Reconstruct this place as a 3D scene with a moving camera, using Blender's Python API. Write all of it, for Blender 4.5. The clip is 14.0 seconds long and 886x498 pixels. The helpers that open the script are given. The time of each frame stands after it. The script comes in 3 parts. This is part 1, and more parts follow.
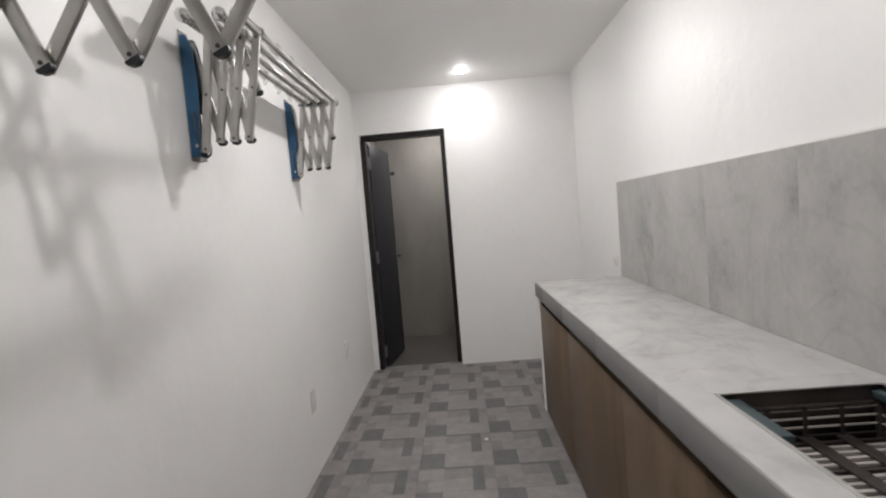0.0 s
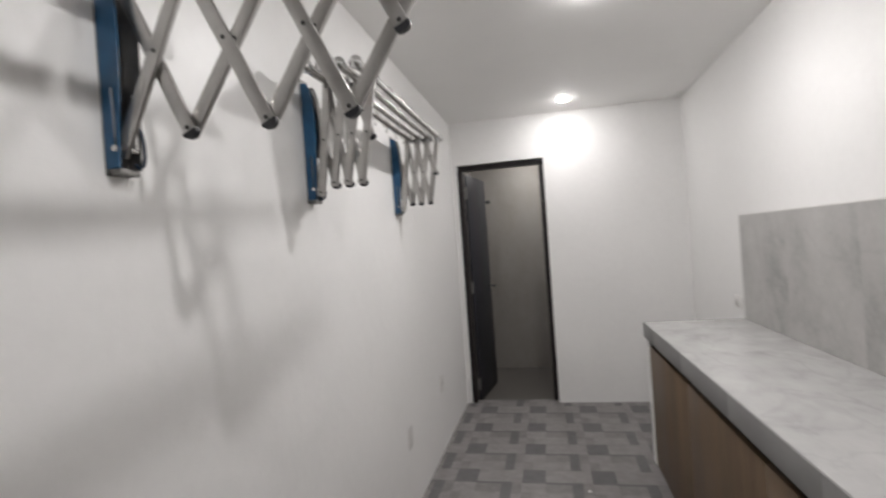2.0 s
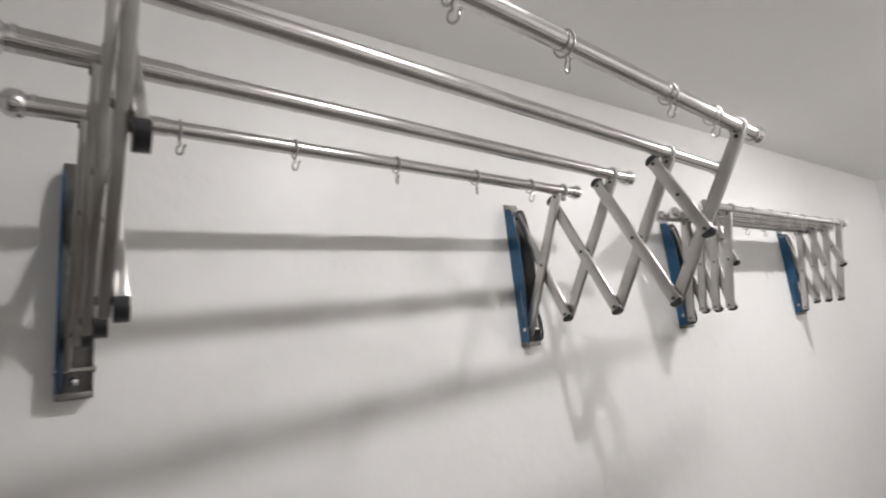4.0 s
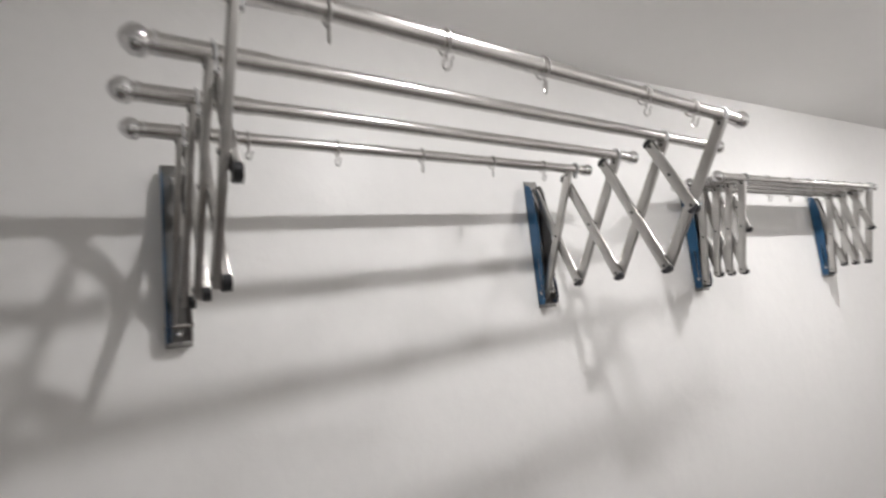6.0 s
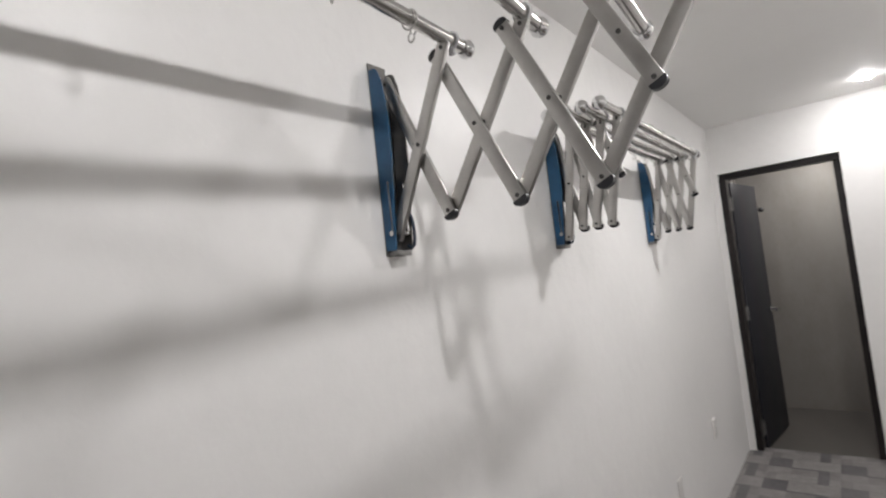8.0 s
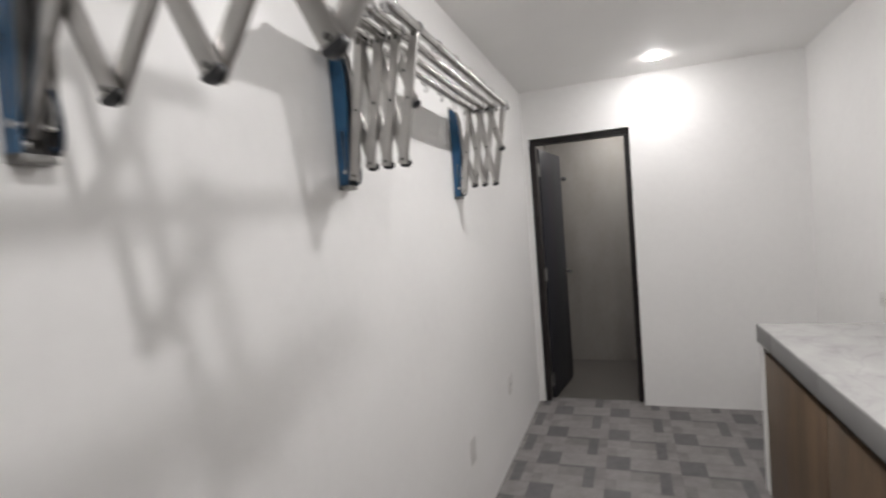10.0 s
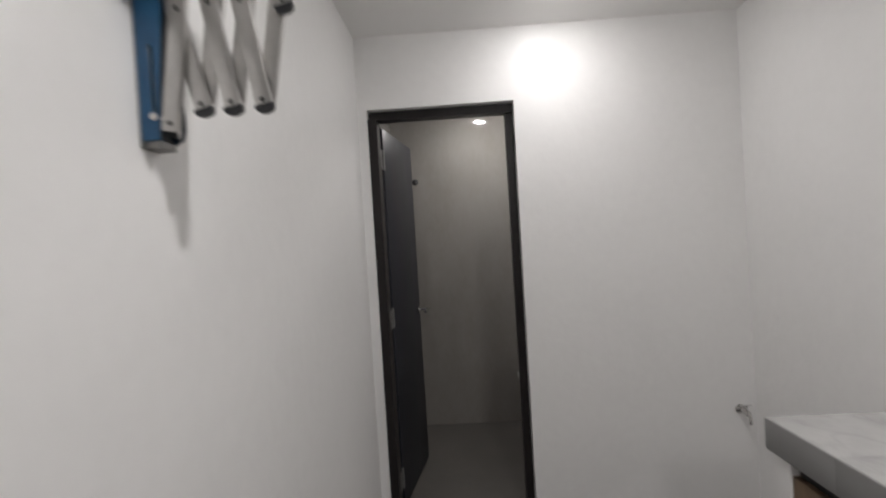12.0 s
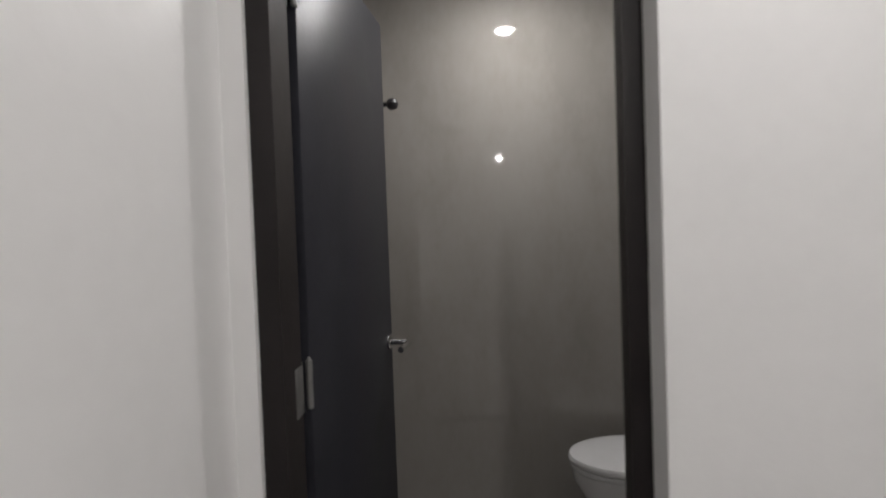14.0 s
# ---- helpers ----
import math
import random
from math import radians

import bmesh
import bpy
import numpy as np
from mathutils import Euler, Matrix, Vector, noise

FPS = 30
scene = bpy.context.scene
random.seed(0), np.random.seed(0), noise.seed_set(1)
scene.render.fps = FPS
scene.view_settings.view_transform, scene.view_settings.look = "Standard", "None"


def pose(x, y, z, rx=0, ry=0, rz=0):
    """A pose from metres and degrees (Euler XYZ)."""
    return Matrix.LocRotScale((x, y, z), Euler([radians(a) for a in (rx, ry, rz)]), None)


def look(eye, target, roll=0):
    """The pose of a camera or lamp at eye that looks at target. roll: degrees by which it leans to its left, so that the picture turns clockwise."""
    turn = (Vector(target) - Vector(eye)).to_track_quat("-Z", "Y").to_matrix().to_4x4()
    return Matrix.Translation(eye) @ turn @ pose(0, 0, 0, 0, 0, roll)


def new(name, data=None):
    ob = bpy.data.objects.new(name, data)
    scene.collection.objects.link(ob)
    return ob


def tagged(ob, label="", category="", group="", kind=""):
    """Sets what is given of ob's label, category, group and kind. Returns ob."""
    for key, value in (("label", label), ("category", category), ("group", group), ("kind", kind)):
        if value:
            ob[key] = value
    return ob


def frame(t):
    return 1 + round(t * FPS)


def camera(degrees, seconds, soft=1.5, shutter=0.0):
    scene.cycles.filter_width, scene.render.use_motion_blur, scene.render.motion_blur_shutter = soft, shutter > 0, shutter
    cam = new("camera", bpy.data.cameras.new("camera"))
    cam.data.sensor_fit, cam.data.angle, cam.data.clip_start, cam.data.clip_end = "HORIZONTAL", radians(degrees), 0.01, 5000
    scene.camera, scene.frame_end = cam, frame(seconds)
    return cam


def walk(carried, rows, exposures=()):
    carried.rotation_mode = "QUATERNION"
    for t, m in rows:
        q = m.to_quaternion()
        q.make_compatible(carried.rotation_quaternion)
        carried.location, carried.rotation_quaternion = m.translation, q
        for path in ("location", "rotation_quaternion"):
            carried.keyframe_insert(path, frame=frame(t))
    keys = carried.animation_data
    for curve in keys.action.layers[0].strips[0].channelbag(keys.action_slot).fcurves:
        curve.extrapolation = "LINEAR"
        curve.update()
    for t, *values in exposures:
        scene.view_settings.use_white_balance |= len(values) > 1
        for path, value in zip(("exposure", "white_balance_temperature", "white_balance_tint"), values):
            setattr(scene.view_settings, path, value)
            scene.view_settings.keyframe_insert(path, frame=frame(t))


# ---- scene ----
cam = camera(82.0, 14.0, soft=2.0, shutter=0.5)
PATH = [
    (0, (0.869, 0.128, 1.344), (0.796, 2.123, 1.214), -4.7),
    (0.5, (0.755, 0.221, 1.355), (0.818, 2.218, 1.248), -8.8),
    (1, (0.769, 0.204, 1.317), (0.925, 2.193, 1.175), -9.2),
    (1.5, (0.762, 0.254, 1.349), (0.715, 2.252, 1.26), -6.7),
    (2, (0.794, 0.19, 1.419), (0.389, 2.148, 1.403), -4.1),
    (2.5, (0.872, 0.226, 1.434), (0.126, 2.082, 1.477), -1.9),
    (3, (0.953, 0.227, 1.486), (-0.2, 1.848, 1.69), -3.5),
    (3.5, (1.028, 0.053, 1.602), (-0.45, 1.339, 2.007), -6.2),
    (5.8, (1.353, -0.113, 1.621), (-0.4, 0.807, 1.908), -5.8),
    (6, (1.325, -0.092, 1.602), (-0.401, 0.884, 1.859), -6.0),
    (6.5, (1.161, -0.044, 1.581), (-0.415, 1.165, 1.814), -7.1),
    (7, (1.009, 0.045, 1.56), (-0.418, 1.428, 1.789), -7.0),
    (7.2, (0.954, 0.118, 1.552), (-0.453, 1.523, 1.767), -6.6),
    (9.3, (0.647, 0.294, 1.488), (-0.22, 2.096, 1.434), -6.3),
    (9.5, (0.693, 0.343, 1.477), (-0.151, 2.154, 1.4), -6.0),
    (10, (0.75, 0.561, 1.468), (0.064, 2.438, 1.382), -4.4),
    (10.5, (0.698, 0.874, 1.445), (0.291, 2.832, 1.398), -3.6),
    (11, (0.633, 1.189, 1.425), (0.42, 3.177, 1.417), -3.9),
    (11.5, (0.593, 1.608, 1.428), (0.444, 3.602, 1.42), -3.5),
    (12, (0.494, 2.037, 1.42), (0.418, 4.036, 1.385), -3.5),
    (12.5, (0.532, 2.48, 1.401), (0.481, 4.479, 1.352), -3.4),
    (13, (0.48, 2.913, 1.385), (0.431, 4.912, 1.329), -2.9),
    (13.5, (0.484, 3.305, 1.372), (0.399, 5.302, 1.307), -2.7),
    (14, (0.431, 3.711, 1.32), (0.363, 5.709, 1.269), -2.0),
]
walk(cam, [(r[0], look(*r[1:])) for r in PATH], [(0, 0.03), (1, 0.05), (2, -0.04), (2.5, -0.02), (3, -0.11), (3.5, 0.2), (6, 0.33), (7, 0.24), (9.5, -0.02), (10, 0.05), (10.5, 0.02), (11, -0.06), (11.5, -0.17), (12, -0.32), (12.5, -0.5), (13, -0.57), (13.5, -0.24), (14, -0.03)])

# ---------------------------------------------------------------- world and light
world = bpy.data.worlds.new("world")
world.use_nodes = True
world.node_tree.nodes["Background"].inputs[0].default_value = (0.02, 0.02, 0.02, 1)
world.node_tree.nodes["Background"].inputs[1].default_value = 0.2
scene.world = world
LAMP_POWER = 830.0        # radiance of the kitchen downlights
BATH_POWER = 500.0        # radiance of the bathroom downlight
LAMP_COLOUR = (0.972, 0.945, 0.94)

# ---------------------------------------------------------------- plan, metres
W, YE, H = 1.92, 4.64, 2.475            # kitchen width, end wall, ceiling
YS = -1.7                               # wall behind the walk
WT = 0.15                               # end wall thickness
DX0, DX1, DH = 0.046, 0.796, 2.105       # door opening
BX0, BX1, BY, BZ, BH = -0.02, 1.52, 6.08, -0.05, 2.445   # bathroom
CX, CY, CZ = 1.357, 3.54, 0.85          # worktop front, end and height


# ---------------------------------------------------------------- materials
def material(name, colours, scale=6.0, rough=0.5, metal=0.0, bump=0.0, bump_scale=60.0, rough_var=0.1, stretch=(1, 1, 1),
             tone=0.0, detail=6.0, fine=0.25, lo=0.3, hi=0.7, distort=0.0, spec=0.5, vein=0.0):
    """Colours mixed by a broad and a fine noise in world space, with roughness variation and fine relief."""
    m = bpy.data.materials.new(name)
    m.use_nodes = True
    nt = m.node_tree
    b = nt.nodes["Principled BSDF"]
    geo = nt.nodes.new("ShaderNodeNewGeometry")
    mp = nt.nodes.new("ShaderNodeMapping")
    mp.inputs["Scale"].default_value = stretch
    nt.links.new(geo.outputs["Position"], mp.inputs["Vector"])
    info = nt.nodes.new("ShaderNodeObjectInfo")
    vec = mp.outputs["Vector"]
    if tone:
        off = nt.nodes.new("ShaderNodeVectorMath")
        off.operation = "SCALE"
        comb = nt.nodes.new("ShaderNodeCombineXYZ")
        for k in range(3):
            nt.links.new(info.outputs["Random"], comb.inputs[k])
        nt.links.new(comb.outputs[0], off.inputs[0])
        off.inputs["Scale"].default_value = 13.0
        add = nt.nodes.new("ShaderNodeVectorMath")
        nt.links.new(vec, add.inputs[0])
        nt.links.new(off.outputs[0], add.inputs[1])
        vec = add.outputs[0]
    n1 = nt.nodes.new("ShaderNodeTexNoise")
    n1.inputs["Scale"].default_value = scale
    n1.inputs["Detail"].default_value = detail
    n1.inputs["Roughness"].default_value = 0.6
    nt.links.new(vec, n1.inputs["Vector"])
    n1.inputs["Distortion"].default_value = distort
    n2 = nt.nodes.new("ShaderNodeTexNoise")
    n2.inputs["Scale"].default_value = scale * 14
    n2.inputs["Detail"].default_value = 4
    nt.links.new(vec, n2.inputs["Vector"])
    mixf = nt.nodes.new("ShaderNodeMath")
    mixf.operation = "MULTIPLY_ADD"
    nt.links.new(n2.outputs["Fac"], mixf.inputs[0])
    mixf.inputs[1].default_value = fine
    sub = nt.nodes.new("ShaderNodeMath")
    sub.operation = "SUBTRACT"
    nt.links.new(n1.outputs["Fac"], sub.inputs[0])
    sub.inputs[1].default_value = fine * 0.5
    nt.links.new(sub.outputs[0], mixf.inputs[2])
    ramp = nt.nodes.new("ShaderNodeValToRGB")
    els = ramp.color_ramp.elements
    els[0].position, els[1].position = 0.3, 0.7
    while len(els) < len(colours):
        els.new(0.5)
    for k, c in enumerate(colours):
        els[k].position = lo + (hi - lo) * k / max(1, len(colours) - 1)
        els[k].color = (*c, 1)
    nt.links.new(mixf.outputs[0], ramp.inputs[0])
    out = ramp.outputs[0]
    if tone:
        hsv = nt.nodes.new("ShaderNodeHueSaturation")
        mr = nt.nodes.new("ShaderNodeMapRange")
        mr.inputs["To Min"].default_value, mr.inputs["To Max"].default_value = 1 - tone, 1 + tone
        nt.links.new(info.outputs["Random"], mr.inputs["Value"])
        nt.links.new(mr.outputs[0], hsv.inputs["Value"])
        nt.links.new(out, hsv.inputs["Color"])
        out = hsv.outputs[0]
    if vein:
        n4 = nt.nodes.new("ShaderNodeTexNoise")
        n4.inputs["Scale"].default_value = 2.3
        n4.inputs["Detail"].default_value = 6
        n4.inputs["Distortion"].default_value = 0.9
        nt.links.new(vec, n4.inputs["Vector"])
        line = nt.nodes.new("ShaderNodeValToRGB")
        ends = line.color_ramp.elements
        ends[0].position, ends[1].position = 0.47, 0.53
        ends[0].color = ends[1].color = (1, 1, 1, 1)
        ends.new(0.5).color = (1 - vein, 1 - vein, 1 - vein, 1)
        nt.links.new(n4.outputs["Fac"], line.inputs[0])
        mul = nt.nodes.new("ShaderNodeMix")
        mul.data_type, mul.blend_type = "RGBA", "MULTIPLY"
        mul.inputs["Factor"].default_value = 1.0
        nt.links.new(out, mul.inputs[6])
        nt.links.new(line.outputs[0], mul.inputs[7])
        out = mul.outputs[2]
    nt.links.new(out, b.inputs["Base Color"])
    rr = nt.nodes.new("ShaderNodeMapRange")
    rr.inputs["To Min"].default_value, rr.inputs["To Max"].default_value = max(0.02, rough - rough_var), min(1, rough + rough_var)
    nt.links.new(n1.outputs["Fac"], rr.inputs["Value"])
    nt.links.new(rr.outputs[0], b.inputs["Roughness"])
    b.inputs["Metallic"].default_value = metal
    b.inputs["Specular IOR Level"].default_value = spec
    if bump:
        n3 = nt.nodes.new("ShaderNodeTexNoise")
        n3.inputs["Scale"].default_value = bump_scale
        n3.inputs["Detail"].default_value = 5
        nt.links.new(vec, n3.inputs["Vector"])
        bp = nt.nodes.new("ShaderNodeBump")
        bp.inputs["Strength"].default_value = bump
        bp.inputs["Distance"].default_value = 0.01
        nt.links.new(n3.outputs["Fac"], bp.inputs["Height"])
        nt.links.new(bp.outputs[0], b.inputs["Normal"])
    return m


def grey(v, warm=1.0):
    return (v * (1 + 0.02 * warm), v, v * (1 - 0.03 * warm))


def emitter(name, colour, strength):
    m = bpy.data.materials.new(name)
    m.use_nodes = True
    b = m.node_tree.nodes["Principled BSDF"]
    b.inputs["Base Color"].default_value = (0.8, 0.8, 0.8, 1)
    b.inputs["Emission Color"].default_value = (*colour, 1)
    b.inputs["Emission Strength"].default_value = strength
    return m


M_PAINT = material("wall_paint", [grey(0.845, .5), grey(0.865, .5), grey(0.88, .5)], 1.6, 0.40, bump=0.55, bump_scale=5, rough_var=0.12, fine=0.5)
M_CEIL = material("ceiling_paint", [grey(0.88, .5), grey(0.905, .5)], 2.0, 0.6, bump=0.06, bump_scale=14)
# mid-grey, much darker than the kitchen ceiling colour
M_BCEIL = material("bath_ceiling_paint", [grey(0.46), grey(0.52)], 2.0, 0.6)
M_VINYL = [material("floor_light", [(0.180, 0.170, 0.165), (0.222, 0.210, 0.205), (0.268, 0.254, 0.247)], 16, 0.5, fine=0.75, bump=0.1, bump_scale=120, tone=0.05),
           material("floor_mid", [(0.145, 0.137, 0.134), (0.180, 0.170, 0.167), (0.215, 0.203, 0.199)], 16, 0.5, fine=0.75, bump=0.1, bump_scale=120, tone=0.05),
           material("floor_dark", [(0.088, 0.083, 0.087), (0.113, 0.107, 0.112), (0.140, 0.133, 0.138)], 18, 0.5, fine=0.75, bump=0.1, bump_scale=120, tone=0.08)]
M_GROUT = material("grout", [(0.16, 0.15, 0.146), (0.19, 0.18, 0.175)], 20, 0.8)
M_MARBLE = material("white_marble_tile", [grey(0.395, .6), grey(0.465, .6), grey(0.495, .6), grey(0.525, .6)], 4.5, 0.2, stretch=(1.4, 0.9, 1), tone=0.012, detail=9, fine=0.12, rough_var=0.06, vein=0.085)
# the worktop marble in a darker tone, for its front and end faces
M_EDGE = material("darker_marble_edge", [grey(0.215, .6), grey(0.235, .6), grey(0.25, .6), grey(0.265, .6)], 4.5, 0.46, stretch=(1, 0.9, 1.2), tone=0.02, detail=5, fine=0.15, lo=0.25, hi=0.8)
M_STONE = material("grey_stone_tile", [grey(0.275), grey(0.355), grey(0.41), grey(0.44), grey(0.475)], 3.4, 0.32, stretch=(1, 1.1, 0.9), tone=0.02, detail=9, fine=0.24, lo=0.30, hi=0.68, distort=0.3, bump=0.03, bump_scale=80, vein=0.08)
M_WOOD = material("brown_wood_laminate", [(0.098, 0.064, 0.038), (0.140, 0.093, 0.057), (0.178, 0.120, 0.075)], 4, 0.42, stretch=(1, 2.6, 0.3), spec=0.25, bump=0.05, bump_scale=70, fine=0.4)
M_GAP = material("black_channel", [(0.012, 0.011, 0.011), (0.02, 0.018, 0.018)], 20, 0.5)
M_STEEL = material("stainless_steel", [grey(0.55), grey(0.63)], 14, 0.2, metal=1.0, rough_var=0.08)
M_STRIP = material("brushed_steel", [grey(0.46), grey(0.55)], 18, 0.34, metal=1.0, rough_var=0.08, bump=0.03, bump_scale=200)
M_HINGE = material("dull_steel", [grey(0.20), grey(0.27)], 18, 0.42, metal=0.6)
M_RIVET = material("dark_rivet", [grey(0.06), grey(0.10)], 30, 0.45, metal=0.6)
M_PLATE = material("dark_steel", [grey(0.20), grey(0.27)], 18, 0.42, metal=0.8)
M_CHROME = material("chrome", [grey(0.7, 0), grey(0.76, 0)], 10, 0.08, metal=1.0, rough_var=0.04)
M_BLUE = material("blue_film", [(0.010, 0.062, 0.145), (0.016, 0.088, 0.195), (0.021, 0.108, 0.225)], 18, 0.38, rough_var=0.14)
M_LEVER = material("dark_blue_plastic", [(0.010, 0.022, 0.045), (0.016, 0.032, 0.06)], 25, 0.4)
M_BLACK = material("black_plastic", [(0.012, 0.013, 0.016), (0.022, 0.023, 0.027)], 30, 0.4)
M_CLEAR = material("clear_plastic", [grey(0.40, 0), grey(0.50, 0)], 30, 0.18)
M_DOOR = material("charcoal_door", [(0.024, 0.0245, 0.030), (0.030, 0.0305, 0.037), (0.037, 0.0375, 0.045)], 4, 0.42, bump=0.04, bump_scale=60, rough_var=0.08)
M_DOOR.node_tree.nodes["Principled BSDF"].inputs["Specular IOR Level"].default_value = 0.16
M_JAMB = material("dark_frame", [(0.013, 0.0105, 0.0105), (0.021, 0.017, 0.017)], 8, 0.4, spec=0.3, bump=0.04, bump_scale=50)
M_BATH = material("taupe_bath_tile", [(0.262, 0.245, 0.224), (0.302, 0.283, 0.261), (0.326, 0.308, 0.286)], 2.5, 0.04, rough_var=0.012, stretch=(1, 1, 0.5), fine=0.2, bump=0.004, bump_scale=3)
M_BFLOOR = material("bath_floor_tile", [(0.10, 0.093, 0.084), (0.13, 0.12, 0.11)], 5, 0.4)
M_CERAMIC = material("white_ceramic", [grey(0.74, 0), grey(0.8, 0)], 4, 0.1, rough_var=0.04)
M_PLASTIC = material("white_plastic", [grey(0.72), grey(0.78)], 12, 0.35)
M_BLANK = material("greyish_plastic", [grey(0.62), grey(0.70)], 12, 0.45)
M_TEAL = material("teal_plastic", [(0.030, 0.050, 0.056), (0.042, 0.066, 0.072)], 14, 0.4)
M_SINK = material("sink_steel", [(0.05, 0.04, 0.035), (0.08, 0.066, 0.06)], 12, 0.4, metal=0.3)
M_RIM = material("sink_rim_steel", [grey(0.40), grey(0.48)], 12, 0.35, metal=0.6)
M_DARKB = material("dark_brown_plastic", [(0.03, 0.024, 0.022), (0.045, 0.037, 0.034)], 20, 0.45)
M_SLAT = material("pale_slat", [(0.36, 0.33, 0.31), (0.48, 0.45, 0.42)], 25, 0.4)
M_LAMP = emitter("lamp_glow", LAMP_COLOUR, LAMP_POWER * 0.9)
M_LAMP_END = emitter("lamp_glow_end", LAMP_COLOUR, LAMP_POWER * 0.41)
M_LAMP_MID = emitter("lamp_glow_middle", LAMP_COLOUR, LAMP_POWER * 1.16)
M_BLAMP = emitter("bath_lamp_glow", LAMP_COLOUR, BATH_POWER)


# ---------------------------------------------------------------- mesh helpers
def add_box(bm, x0, x1, y0, y1, z0, z1, bevel=0.0, m=None):
    r = bmesh.ops.create_cube(bm, size=1)
    vs = r["verts"]
    for v in vs:
        v.co = ((x0 + x1) / 2 + v.co.x * (x1 - x0), (y0 + y1) / 2 + v.co.y * (y1 - y0), (z0 + z1) / 2 + v.co.z * (z1 - z0))
    if m is not None:
        bmesh.ops.transform(bm, matrix=m, verts=vs)
    if bevel:
        edges = list({e for v in vs for e in v.link_edges})
        bmesh.ops.bevel(bm, geom=edges, offset=bevel, segments=2, profile=0.5, affect="EDGES")
    return bm


def box(x0, x1, y0, y1, z0, z1, bevel=0.0):
    return add_box(bmesh.new(), x0, x1, y0, y1, z0, z1, bevel)


def add_rod(bm, a, b, r, seg=16, r2=None):
    a, b = Vector(a), Vector(b)
    d = b - a
    m = Matrix.Translation((a + b) / 2) @ d.to_track_quat("Z", "Y").to_matrix().to_4x4()
    bmesh.ops.create_cone(bm, cap_ends=True, segments=seg, radius1=r, radius2=r if r2 is None else r2, depth=d.length, matrix=m)
    return bm


def rod(a, b, r, seg=16, r2=None):
    return add_rod(bmesh.new(), a, b, r, seg, r2)


def lathe(profile, seg=24, m=None):
    """A solid of revolution about z from (radius, height) pairs."""
    bm = bmesh.new()
    rings = []
    for r, z in profile:
        rings.append([bm.verts.new((r * math.cos(2 * math.pi * k / seg), r * math.sin(2 * math.pi * k / seg), z)) for k in range(seg)])
    for a, b in zip(rings, rings[1:]):
        for k in range(seg):
            bm.faces.new((a[k], a[(k + 1) % seg], b[(k + 1) % seg], b[k]))
    bm.faces.new(rings[0][::-1])
    bm.faces.new(rings[-1])
    if m is not None:
        bmesh.ops.transform(bm, matrix=m, verts=bm.verts)
    return bm


def add_tube(bm, pts, r, seg=8):
    pts = [Vector(p) for p in pts]
    rings = []
    up = Vector((0.31, 0.87, 0.38))
    for i, p in enumerate(pts):
        d = (pts[min(i + 1, len(pts) - 1)] - pts[max(i - 1, 0)]).normalized()
        u = d.cross(up).normalized()
        v = d.cross(u)
        rings.append([bm.verts.new(p + r * (math.cos(2 * math.pi * k / seg) * u + math.sin(2 * math.pi * k / seg) * v)) for k in range(seg)])
    for a, b in zip(rings, rings[1:]):
        for k in range(seg):
            bm.faces.new((a[k], a[(k + 1) % seg], b[(k + 1) % seg], b[k]))
    bm.faces.new(rings[0][::-1])
    bm.faces.new(rings[-1])
    return bm


def prism(outline, axis, a, b):
    """An outline of 2D points swept along an axis from a to b."""
    bm = bmesh.new()
    def at(p, t):
        return {"x": (t, p[0], p[1]), "y": (p[0], t, p[1]), "z": (p[0], p[1], t)}[axis]
    f0 = [bm.verts.new(at(p, a)) for p in outline]
    f1 = [bm.verts.new(at(p, b)) for p in outline]
    bm.faces.new(f0)
    bm.faces.new(f1[::-1])
    n = len(outline)
    for k in range(n):
        bm.faces.new((f0[k], f1[k], f1[(k + 1) % n], f0[(k + 1) % n]))
    return bm


def finish(name, bm, mats, smooth=None):
    bmesh.ops.recalc_face_normals(bm, faces=bm.faces)
    me = bpy.data.meshes.new(name)
    bm.to_mesh(me)
    bm.free()
    for m in mats if isinstance(mats, (list, tuple)) else [mats]:
        me.materials.append(m)
    if smooth:
        me.polygons.foreach_set("use_smooth", [True] * len(me.polygons))
        me.set_sharp_from_angle(angle=radians(smooth))
    return me


def part(name, bm, mat, parent, label="", smooth=35):
    ob = new(name, finish(name, bm, mat, smooth))
    ob.parent = parent
    if parent is not None:
        ob.matrix_parent_inverse = parent.matrix_basis.inverted()
    if label:
        tagged(ob, label)
    return ob


def thing(name, label, category, at=(0, 0, 0), group=""):
    ob = new(name)
    ob.empty_display_size = 0.05
    ob.location = at
    return tagged(ob, label, category, group)


def structure(name, bm, mat, label, category, smooth=None):
    return tagged(new(name, finish(name, bm, mat, smooth)), label, category, kind="structure")


# ---------------------------------------------------------------- structure
T = 0.12
structure("wall_west", box(-T, 0, YS - T, YE, -0.12, H), M_PAINT, "off-white painted plaster wall with clothes racks", "wall")
structure("wall_east", box(W, W + T, YS - T, YE, -0.12, H), M_PAINT, "off-white painted plaster wall above the worktop", "wall")
structure("wall_south", box(0, W, YS - T, YS, -0.12, H), M_PAINT, "off-white painted plaster wall closing the kitchen", "wall")
ox = [(-T, -0.12), (-T, H + 0.2), (W + T, H + 0.2), (W + T, -0.12), (DX1, -0.12), (DX1, DH), (DX0, DH), (DX0, -0.12)]
structure("wall_north", prism(ox, "y", YE, YE + WT), M_PAINT, "off-white painted end wall with a doorway", "wall")
structure("ceiling", box(-T, W + T, YS - T, YE, H, H + 0.12), M_CEIL, "white painted flat ceiling with recessed downlights", "ceiling")
